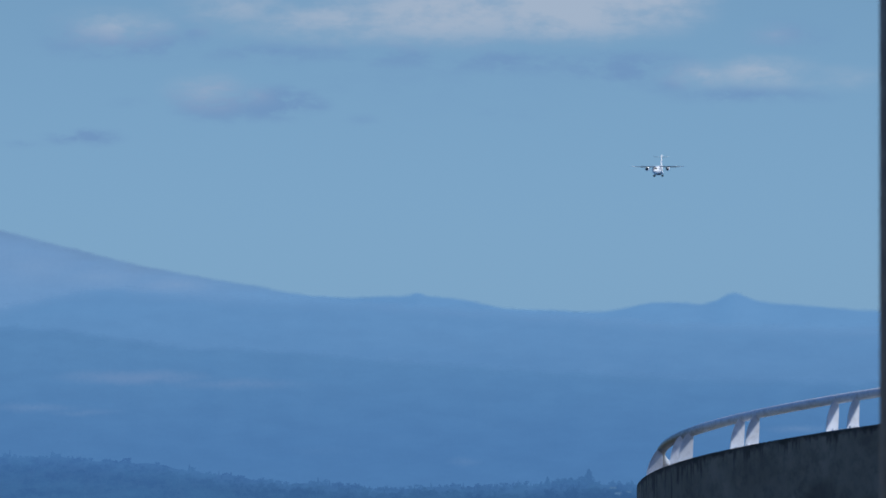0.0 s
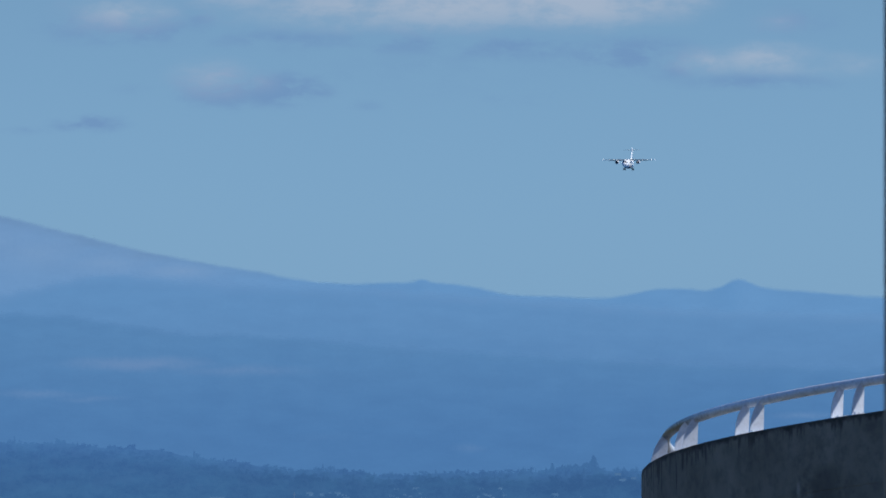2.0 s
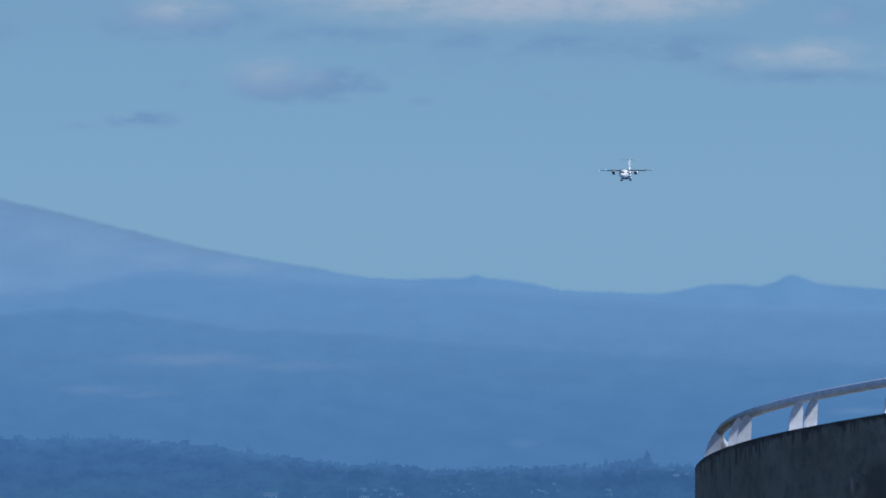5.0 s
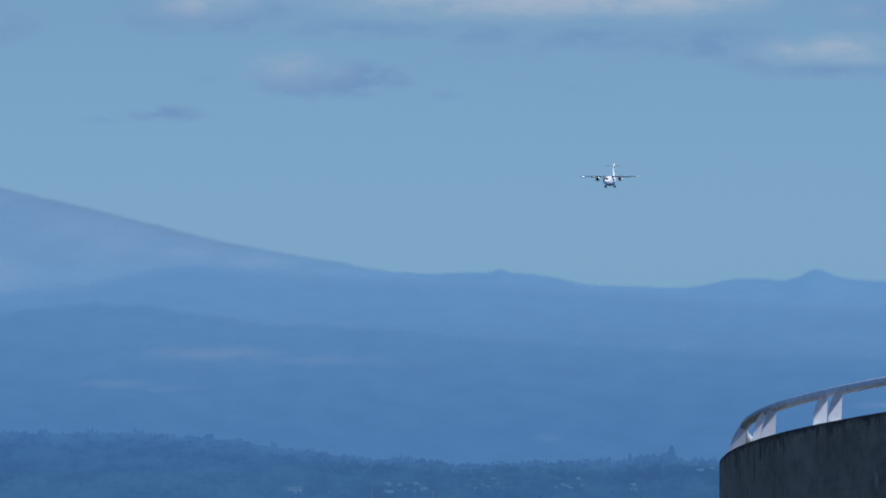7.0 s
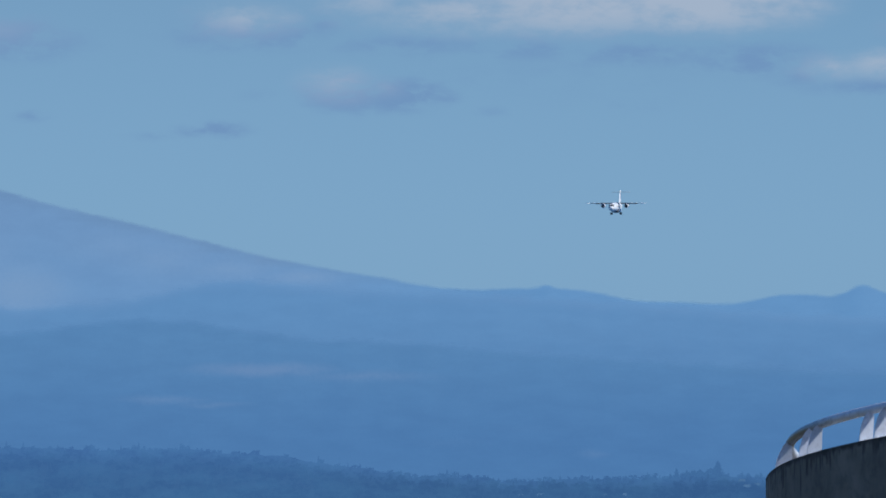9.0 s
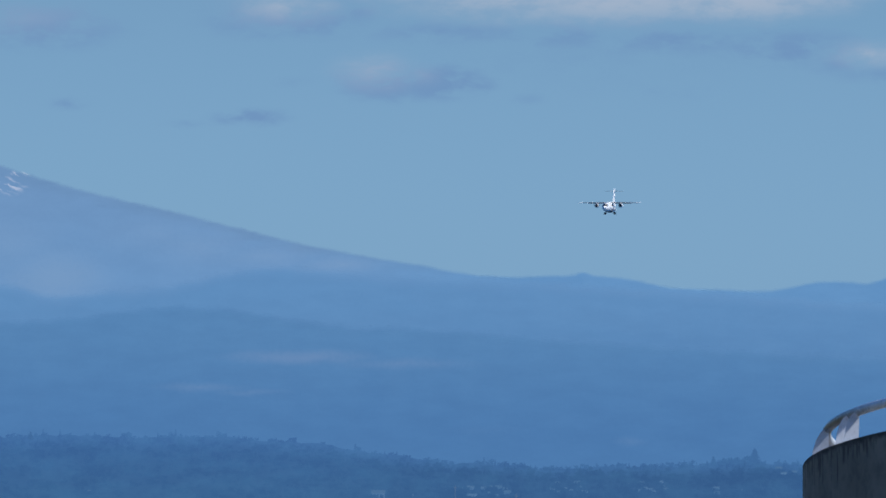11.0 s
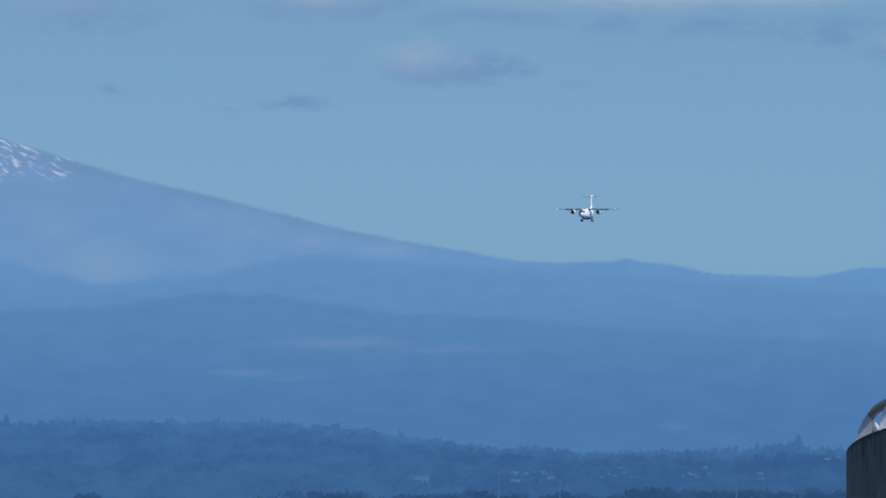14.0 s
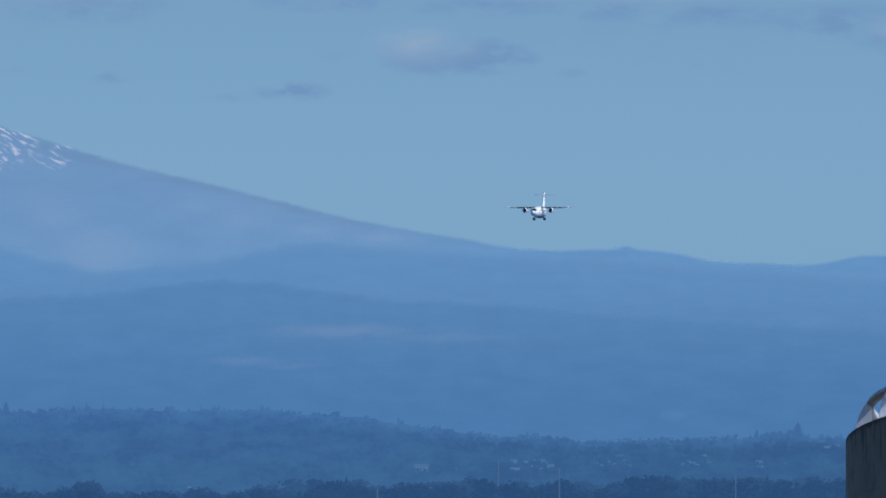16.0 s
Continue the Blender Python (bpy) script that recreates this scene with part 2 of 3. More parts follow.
CONCRETE = concrete_material()
RAIL = rail_material("white_post_paint", 0.64, 0.35)
TUBE = rail_material("grimy_tube_paint", 0.76, 0.5, True)
DECK = material("worn_concrete_deck", (0.3, 0.29, 0.28), 0.9, vary=0.15, scale=0.4, fine=12)
STEEL_DARK = material("dark_painted_steel", (0.055, 0.066, 0.085), 0.5, vary=0.2, scale=4, fine=60)
BOLT = material("painted_bolt", (0.72, 0.73, 0.76), 0.4, 0.0, vary=0.1)
GROUND = material("grass_and_earth", (0.07, 0.085, 0.04), 0.95, vary=0.25, scale=0.02, fine=0.3, second=(0.12, 0.1, 0.06))
PAINT = material("white_aircraft_paint", (0.86, 0.86, 0.86), 0.3, vary=0.04, scale=0.8, fine=8)
# dark base colour paints the shade line beneath the wing
FLAP_SHADED = material("shaded_flap_paint", (0.09, 0.095, 0.105), 0.5, vary=0.1, scale=0.8, fine=8)
# the wing's shaded underside is put into this dark base colour
WING_SHADED = material("shaded_wing_paint", (0.13, 0.14, 0.16), 0.4, vary=0.08, scale=0.8, fine=8)
DARK_GLASS = material("dark_cockpit_glass", (0.02, 0.025, 0.03), 0.3, vary=0.1)
RUBBER = material("black_tyre_rubber", (0.02, 0.02, 0.02), 0.8, vary=0.2)
METAL = material("bare_intake_metal", (0.6, 0.6, 0.62), 0.3, 0.9, vary=0.05)
DARK_METAL = material("dark_fan_metal", (0.05, 0.05, 0.055), 0.4, 0.7, vary=0.1)
# shade under the fuselage, painted as a dark colour on the belly fairing
BELLY = material("shaded_belly_paint", (0.11, 0.115, 0.13), 0.45, vary=0.1, scale=0.8, fine=8)
GEAR_PAINT = material("grey_gear_paint", (0.35, 0.36, 0.37), 0.5, vary=0.1)

# ================= mesh helpers =================


def finish(bm, name, mat, smooth=False):
    bmesh.ops.recalc_face_normals(bm, faces=bm.faces)
    me = bpy.data.meshes.new(name)
    bm.to_mesh(me)
    bm.free()
    me.materials.append(mat)
    if smooth:
        me.shade_smooth()
    return me


def part(name, bm, mat, parent, label="", smooth=False):
    ob = new(name, finish(bm, name, mat, smooth))
    ob.parent = parent
    return tagged(ob, label)


def thing(name, label, category, kind="", group=""):
    return tagged(new(name), label, category, group, kind)


def raw(name, verts, faces, mat, smooth=False):
    me = bpy.data.meshes.new(name)
    me.from_pydata([tuple(v) for v in verts], [], [tuple(f) for f in faces])
    me.materials.append(mat)
    if smooth:
        me.shade_smooth()
    me.update()
    return me


def loft(rings, close_ends=True, bm=None):
    """A skin through rings of equal length."""
    bm = bm or bmesh.new()
    rows = [[bm.verts.new(p) for p in r] for r in rings]
    for a, b in zip(rows, rows[1:]):
        for i in range(len(a)):
            j = (i + 1) % len(a)
            bm.faces.new((a[i], a[j], b[j], b[i]))
    if close_ends:
        bm.faces.new(rows[0])
        bm.faces.new(rows[-1][::-1])
    return bm


def box(bm, x0, x1, y0, y1, z0, z1, bevel=0.0):
    made = bmesh.ops.create_cube(bm, size=1.0, matrix=Matrix.Translation(((x0 + x1) / 2, (y0 + y1) / 2, (z0 + z1) / 2)) @ Matrix.Diagonal((x1 - x0, y1 - y0, z1 - z0, 1)))
    if bevel:
        edges = list({e for v in made["verts"] for e in v.link_edges})
        bmesh.ops.bevel(bm, geom=edges, offset=bevel, segments=2, affect="EDGES")
    return bm


def rod(a, b, r0, r1=None, seg=12, bm=None):
    bm = bm or bmesh.new()
    a, b = Vector(a), Vector(b)
    q = (b - a).to_track_quat("Z", "Y").to_matrix()
    r1 = r0 if r1 is None else r1
    rings = [[p + q @ Vector((r * math.cos(2 * math.pi * i / seg), r * math.sin(2 * math.pi * i / seg), 0)) for i in range(seg)] for p, r in ((a, r0), (b, r1))]
    return loft(rings, True, bm)


# ================= far land =================


def crest(heights, extra=()):
    """A skyline as a row of broad hills 150 apart; heights above the horizon in grid units."""
    def height(u):
        u = min(max(u, -950), 2150)
        h = sum(a * math.exp(-((u + 900 - 150 * i) / 142.5) ** 2) for i, a in enumerate(heights))
        return h + sum(a * math.exp(-((u - c) / w) ** 2) for c, w, a in extra)
    return height


SKYLINE = crest((538, 327, 356, 277, 259, 227, 211, 186, 165, 149, 132, 148, 125, 123, 132, 137, 124, 122, 135, 112, 154),
                ((740, 12, 4), (1297, 27, 15), (1325, 22, 3), (1165, 50, 6.9), (1240, 20, -2.5), (900, 42, -3.5), (1060, 50, -3), (440, 90, 3)))
FOREHILLS = crest((226, 155, 176, 161, 127, 127, 120, 158, 142, 137, 136, 129, 124, 118, 111, 109, 107, 103, 111, 95, 134), ((-191, 60, -14.7),))
FOOTHILLS = crest((100, 73, 88, 82, 91, 93, 112, 104, 82, 86, 77, 69, 64, 59, 53, 52, 50, 48, 52, 45, 63))


def at_grid(u, v, far):
    return ((u - MIDDLE) * STEP * far, far, EYE.z - (v - LEVEL) * STEP * far)


def ridge(name, label, height, far, near, foot, rough, mat, power=1.0, uneven=0.3, lift=4.0):
    """A mountain side in relief, from its crest at one distance down to its foot at a nearer one."""
    us = np.concatenate([np.linspace(-2600, -700, 30), np.linspace(-690, 1900, 1296), np.linspace(1910, 3800, 30)])
    rows = 26
    tops = [height(u) + lift + rough * uneven * noise.noise((u * 0.022, far * 0.1, 7)) for u in us]
    teeth = [rough * (0.35 * noise.noise((u * 0.09, far * 0.1, 0)) + 0.3 * noise.noise((u * 0.3, far * 0.1, 3))) for u in us]
    verts = []
    for j in range(-3, rows):
        s = max(j, 0) / (rows - 1)
        for u, h, tooth in zip(us, tops, teeth):
            h += tooth if j <= 0 else 0.0
            if j < 0:
                d, v = far + 14 * -j, LEVEL - h * (1 + 0.18 * j) + 0 * j
            else:
                d = far + (near - far) * s
                fold = rough * 0.7 * noise.fractal((u * 0.006 + s * 1.7, s * 4.5, far * 0.01), 1.0, 2.0, 3)
                v = LEVEL - h + (h - (LEVEL - foot)) * s ** power
                d += fold * math.sin(math.pi * s) * 2.0
            verts.append(at_grid(u, v, d))
    n = len(us)
    faces = [(r * n + c, (r + 1) * n + c, (r + 1) * n + c + 1, r * n + c + 1) for r in range(rows + 2) for c in range(n - 1)]
    me = raw(name, verts, faces, mat, True)
    layer = me.uv_layers.new(name="slope")
    index = np.empty(len(me.loops), dtype=np.int32)
    me.loops.foreach_get("vertex_index", index)
    fall = np.array([h - (LEVEL - foot) for h in tops]) / 100
    below = np.clip((index // n - 3) / (rows - 1), 0, 1)
    layer.data.foreach_set("uv", np.stack([(index % n) / n, below * fall[index % n]], 1).astype(np.float32).ravel())
    return tagged(new(name, me), label, "mountain", kind="structure")


# glow colours paint each layer's haze as emission; nothing here is a lamp
FAR_HIGH = far_haze_material("far_volcano_slopes", (0.010, 0.012, 0.013), (0.143, 0.278, 0.502), (0.133, 0.280, 0.522), 330, 560, streaks=True, grain=0.03, right=(0.112, 0.270, 0.522), crest_glow=(0.134, 0.262, 0.472), crest_depth=0.30, fade=0.085,
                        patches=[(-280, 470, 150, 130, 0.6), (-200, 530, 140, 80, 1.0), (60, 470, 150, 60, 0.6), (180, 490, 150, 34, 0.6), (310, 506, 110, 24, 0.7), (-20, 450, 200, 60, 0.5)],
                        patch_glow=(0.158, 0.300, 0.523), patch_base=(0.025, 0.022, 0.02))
FAR_RIDGE = far_haze_material("far_wooded_ridge", (0.010, 0.012, 0.013), (0.103, 0.250, 0.490), (0.091, 0.227, 0.460), 540, 680, grain=0.03, crest_glow=(0.120, 0.268, 0.512), crest_depth=0.30, fade=0.18)
FOOT_SLOPES = far_haze_material("wooded_foothills", (0.008, 0.012, 0.011), (0.082, 0.212, 0.438), (0.062, 0.176, 0.402), 600, 820, grain=0.035, crest_glow=(0.083, 0.213, 0.440), crest_depth=0.26, fade=0.16,
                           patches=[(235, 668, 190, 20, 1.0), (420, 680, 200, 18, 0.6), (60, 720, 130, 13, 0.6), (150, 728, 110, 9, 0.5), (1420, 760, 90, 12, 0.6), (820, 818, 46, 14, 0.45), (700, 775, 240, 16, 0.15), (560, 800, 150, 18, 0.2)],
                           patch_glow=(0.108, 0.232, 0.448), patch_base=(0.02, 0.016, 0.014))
VALLEY = far_haze_material("valley_woods_floor", (0.002, 0.003, 0.002), (0.0455, 0.133, 0.325), (0.043, 0.128, 0.294), 800, 930, grain=0.03, haze=(0.062, 0.172, 0.402), broad=0.07, right=(0.040, 0.118, 0.280))
WOODS_FAR = far_haze_material("distant_valley_trees", (0.002, 0.0028, 0.0018), (0.0445, 0.131, 0.322), (0.042, 0.126, 0.291), 800, 930, grain=0.03, haze=(0.063, 0.173, 0.402), broad=0.10, right=(0.039, 0.115, 0.274))
WOODS_NEAR = far_haze_material("darker_valley_trees", (0.0045, 0.006, 0.0045), (0.024, 0.077, 0.203), (0.023, 0.072, 0.186), 900, 980, grain=0.06, broad=0.12, haze=(0.040, 0.112, 0.262), haze_from=2020, haze_to=2400)
# houses and poles: haze painted as emission; HOUSE_SUNLIT adds painted sunlight
HOUSE_WALL = far_haze_material("pale_house_walls", (0.018, 0.02, 0.022), (0.074, 0.175, 0.36), (0.072, 0.170, 0.345), 800, 930, grain=0.06)
HOUSE_SUNLIT = far_haze_material("sunlit_white_house_walls", (0.03, 0.03, 0.03), (0.092, 0.198, 0.39), (0.088, 0.19, 0.37), 800, 930, grain=0.06)
HOUSE_ROOF = far_haze_material("grey_house_roofs", (0.012, 0.013, 0.014), (0.056, 0.150, 0.33), (0.053, 0.143, 0.305), 800, 930, grain=0.1)
POLE_GREY = far_haze_material("weathered_pole", (0.04, 0.04, 0.04), (0.049, 0.121, 0.263), (0.045, 0.11, 0.24), 880, 960)
HOUSE_DARK = far_haze_material("house_windows", (0.01, 0.01, 0.01), (0.045, 0.13, 0.30), (0.045, 0.13, 0.29), 800, 930)

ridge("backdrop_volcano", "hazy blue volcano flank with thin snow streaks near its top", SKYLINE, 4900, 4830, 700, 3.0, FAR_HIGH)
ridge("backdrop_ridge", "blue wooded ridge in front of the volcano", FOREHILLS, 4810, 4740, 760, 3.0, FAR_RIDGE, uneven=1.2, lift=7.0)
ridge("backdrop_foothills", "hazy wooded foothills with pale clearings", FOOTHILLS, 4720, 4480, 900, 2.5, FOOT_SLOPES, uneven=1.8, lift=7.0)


def valley_height(x, far):
    """The wooded rise across the valley floor."""
    u = MIDDLE + x / (STEP * far)
    s = min(max((far - 2450) / 1950, 0), 1)
    rise = 6.6 + 12.2 / (1 + math.exp((u - 365) / 75)) + 1.2 / (1 + math.exp((950 - u) / 40)) + 1.6 * noise.noise((u * 0.008, 3.1, 0)) + 0.8 * noise.noise((u * 0.03, 1.1, 0)) + 0.9 * noise.noise((u * 0.055, 6.1, 0))
    past = min(max((far - 4400) / 200, 0), 1)
    return rise * (s ** 1.15) * (1 - 0.5 * past)


def build_valley():
    us = np.linspace(-1600, 2900, 260)
    ds = np.linspace(2440, 4620, 90)
    verts = [((u - MIDDLE) * STEP * d, d, valley_height((u - MIDDLE) * STEP * d, d) + (0.05 if d > 2450 else -0.1)) for d in ds for u in us]
    n = len(us)
    faces = [(r * n + c, r * n + c + 1, (r + 1) * n + c + 1, (r + 1) * n + c) for r in range(len(ds) - 1) for c in range(n - 1)]
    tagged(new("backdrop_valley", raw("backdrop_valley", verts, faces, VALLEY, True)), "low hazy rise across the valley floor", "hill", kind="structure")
    g = 6000
    bm = bmesh.new()
    bmesh.ops.create_grid(bm, x_segments=40, y_segments=40, size=g)
    tagged(new("ground", finish(bm, "ground", GROUND)), "flat valley ground of grass and earth", "ground", kind="structure")


build_valley()

HOUSES = [(-138, 906, 8, 0.6), (-36, 944, 6, 0.2), (376, 910, 21, 0.35), (264, 903, 6, 0.5), (436, 912, 5, 0.3)]
VILLAGE = random.Random(5)
for cu, cv, spread, count in ((565, 904, 45, 11), (716, 898, 32, 10), (850, 896, 36, 13), (1098, 869, 16, 3), (1000, 900, 60, 3)):
    for _ in range(count):
        HOUSES.append((cu + VILLAGE.uniform(-spread, spread), cv + VILLAGE.uniform(-9, 9), VILLAGE.uniform(4.5, 11), VILLAGE.random()))


def sight_ground(u, v):
    """Where a sight line meets the rise."""
    best = None
    for far in np.arange(2500, 4400, 10):
        x, y, z = at_grid(u, v, far)
        gap = abs(z - valley_height(x, far))
        if best is None or gap < best[0]:
            best = (gap, far)
    return best[1]


HOUSE_PLACES = []
for hu, hv, wide, turn in HOUSES:
    far = sight_ground(hu, hv + wide * 0.35)
    HOUSE_PLACES.append((hu, far, wide * STEP * far, turn))


# ---- woods ----


def broadleaf(rng, clumps=40, small=1.0):
    """A round crown of small leaf clumps on a short trunk; unit height."""
    v, f = [], []
    octa = np.array([(1, 0, 0), (-1, 0, 0), (0, 1, 0), (0, -1, 0), (0, 0, 1), (0, 0, -1)], float)
    tri = [(0, 2, 4), (2, 1, 4), (1, 3, 4), (3, 0, 4), (2, 0, 5), (1, 2, 5), (3, 1, 5), (0, 3, 5)]
    for i in range(5):
        a = 2 * math.pi * i / 5
        v += [(0.035 * math.cos(a), 0.035 * math.sin(a), 0), (0.02 * math.cos(a), 0.02 * math.sin(a), 0.5)]
    f += [(2 * i, (2 * i + 2) % 10, (2 * i + 3) % 10) for i in range(5)] + [(2 * i, (2 * i + 3) % 10, 2 * i + 1) for i in range(5)]
    lobes = [(rng.uniform(-0.17, 0.17), rng.uniform(-0.17, 0.17), rng.uniform(0.14, 0.74), rng.uniform(0.14, 0.22)) for _ in range(9)]
    for _ in range(clumps):
        cx, cy, cz, cr = lobes[rng.integers(len(lobes))]
        d = rng.normal(size=3)
        d /= np.linalg.norm(d)
        c = np.array((cx, cy, cz)) + d * cr * rng.uniform(0.6, 1.0)
        r = small * rng.uniform(0.055, 0.11) * np.array((1.2, 1.2, 0.8))
        base = len(v)
        v += [tuple(c + o * r * rng.uniform(0.6, 1.3)) for o in octa]
        f += [tuple(base + k for k in t) for t in tri]
    return np.array(v), np.array(f)


def conifer(rng, tiers=9):
    """A spire of ragged drooping tiers on a straight trunk; unit height."""
    v, f = [], []
    for i in range(5):
        a = 2 * math.pi * i / 5
        v += [(0.02 * math.cos(a), 0.02 * math.sin(a), 0), (0.004, 0, 0.95)]
    f += [(2 * i, (2 * i + 2) % 10, 2 * i + 1) for i in range(5)]
    for k in range(tiers):
        z = 0.12 + 0.82 * k / tiers
        r = 0.2 * (1 - z) ** 0.8 + 0.02
        base = len(v)
        v.append((rng.uniform(-0.01, 0.01), rng.uniform(-0.01, 0.01), z + 0.17))
        n = 9
        for i in range(2 * n):
            a = math.pi * i / n + k
            q = r * (rng.uniform(0.8, 1.25) if i % 2 else rng.uniform(0.35, 0.55))
            v.append((q * math.cos(a), q * math.sin(a), z - (0.03 if i % 2 else 0) + rng.uniform(-0.02, 0.02)))
        f += [(base, base + 1 + i, base + 1 + (i + 1) % (2 * n)) for i in range(2 * n)]
    return np.array(v), np.array(f)


def woods(name, label, rows, kinds, mat):
    """Many trees in one mesh: rows of x, y, z, height, width factor, turn, kind."""
    vs, fs, base = [], [], 0
    for x, y, z, h, w, turn, kind in rows:
        v, f = kinds[kind]
        c, s = math.cos(turn), math.sin(turn)
        vs.append(np.stack([(v[:, 0] * c - v[:, 1] * s) * h * w + x, (v[:, 0] * s + v[:, 1] * c) * h * w + y, v[:, 2] * h + z], 1))
        fs.append(f + base)
        base += len(v)
    v, f = np.concatenate(vs), np.concatenate(fs)
    me = bpy.data.meshes.new(name)
    me.vertices.add(len(v))
    me.vertices.foreach_set("co", v.ravel())
    me.loops.add(f.size)
    me.loops.foreach_set("vertex_index", f.ravel())
    me.polygons.add(len(f))
    me.polygons.foreach_set("loop_start", np.arange(0, f.size, 3))
    me.update(calc_edges=True)
    me.materials.append(mat)
    return tagged(new(name, me), label, "woods", kind="stuff")


TREE_MESHES = {}


def single_tree(kind, row, mat, name, label, group):
    """One tree of its own: a trunk and a crown on shared meshes."""
    v, f = kind
    key = (id(v), mat.name)
    if key not in TREE_MESHES:
        stem = f.max(axis=1) < 10
        TREE_MESHES[key] = (raw("trunk", v[:10], f[stem], mat), raw("crown", v[10:], f[~stem] - 10, mat), v)
    x, y, z, h, w, turn, _ = row
    t = thing(name, label, "tree", group=group)
    t.matrix_world = Matrix.LocRotScale((x, y, z), Euler((0, 0, turn)), (h * w, h * w, h))
    for part_name, me in zip(("trunk", "crown"), TREE_MESHES[key]):
        new(part_name, me).parent = t


def plant_woods():
    rng = np.random.default_rng(7)
    leafy = [broadleaf(rng) for _ in range(4)]
    spires = [conifer(rng) for _ in range(3)]
    rows = []
    for _ in range(6000):
        far = 2600 + 1850 * rng.uniform() ** 0.75
        u = rng.uniform(-800, 1900)
        thick = noise.noise((u * 0.012, far * 0.006, 0.5))
        if thick < -0.42:
            continue
        if any(abs(u - hu) < 4 + wide / (STEP * d) * 0.5 and d - 32 < far < d + 5 for hu, d, wide, _ in HOUSE_PLACES):
            continue
        x = (u - MIDDLE) * STEP * far
        spire = rng.uniform() < (0.16 if thick > 0.1 else 0.07)
        h = rng.uniform(2.3, 3.6) if spire else rng.uniform(1.7, 2.9)
        h *= 1.0 + 0.4 * noise.noise((u * 0.035, far * 0.004, 4.5))
        h *= 1.0 - 0.2 * min(max((far - 4050) / 250, 0), 1)
        if rng.uniform() < 0.05:
            h *= 1.3
        rows.append((x, far, valley_height(x, far) - 0.1, h, rng.uniform(0.8, 1.2) * (1.0 if spire else 1.5), rng.uniform(0, 6.3), rng.integers(4, 7) if spire else rng.integers(0, 4)))
    # bushes and small trees before the houses
    for hu, d, wide, _ in HOUSE_PLACES:
        for _ in range(4):
            far = d - rng.uniform(6, 24)
            x = (hu - MIDDLE) * STEP * d + rng.uniform(-0.75, 0.75) * wide
            rows.append((x, far, valley_height(x, far) - 0.1, rng.uniform(0.3, 0.62) * wide, rng.uniform(1.0, 1.6), rng.uniform(0, 6.3), rng.integers(0, 4)))
    # a ragged stand of tall spires on the crest
    for u, extra in ((969, 1.35), (958, 0.9), (1037, 1.6), (1042, 2.2), (-360, 1.6), (-240, 1.1)):
        x = (u - MIDDLE) * STEP * 4300
        single_tree(spires[u % 3], (x, 4300, valley_height(x, 4300) - 0.1, 3.2 * extra, 2.0, u, 0), WOODS_FAR, "conifer_tree", "hazy tall conifer on the far crest", "crest trees")
    for u, extra in ((986, 1.3), (992, 1.5), (999, 1.6), (1006, 1.55), (1013, 1.45), (1020, 1.5), (1027, 1.65), (1034, 1.6), (930, 1.1), (915, 0.95), (1052, 1.1)):
        x = (u - MIDDLE) * STEP * 4300
        single_tree(leafy[u % 4], (x, 4300, valley_height(x, 4300) - 0.1, 3.1 * extra, 1.35, u, 0), WOODS_FAR, "leafy_tree", "hazy broad tree on the far crest", "crest trees")
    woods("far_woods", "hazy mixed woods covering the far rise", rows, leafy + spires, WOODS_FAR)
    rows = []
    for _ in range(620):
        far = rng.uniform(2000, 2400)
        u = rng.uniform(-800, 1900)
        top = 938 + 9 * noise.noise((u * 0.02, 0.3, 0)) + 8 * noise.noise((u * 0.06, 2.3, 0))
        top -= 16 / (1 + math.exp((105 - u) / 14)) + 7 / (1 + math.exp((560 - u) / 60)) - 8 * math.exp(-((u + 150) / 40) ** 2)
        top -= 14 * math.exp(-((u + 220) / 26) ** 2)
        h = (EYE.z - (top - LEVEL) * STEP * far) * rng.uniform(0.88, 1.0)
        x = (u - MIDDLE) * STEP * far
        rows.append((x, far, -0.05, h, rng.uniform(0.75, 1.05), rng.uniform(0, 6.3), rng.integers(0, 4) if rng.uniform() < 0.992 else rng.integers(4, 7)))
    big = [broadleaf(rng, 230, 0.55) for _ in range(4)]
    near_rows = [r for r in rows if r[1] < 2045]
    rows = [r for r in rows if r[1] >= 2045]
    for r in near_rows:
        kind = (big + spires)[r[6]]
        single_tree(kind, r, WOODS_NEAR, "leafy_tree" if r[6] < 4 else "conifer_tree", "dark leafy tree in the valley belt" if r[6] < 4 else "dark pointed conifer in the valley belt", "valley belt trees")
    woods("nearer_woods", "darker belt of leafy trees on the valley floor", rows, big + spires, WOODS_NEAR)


plant_woods()


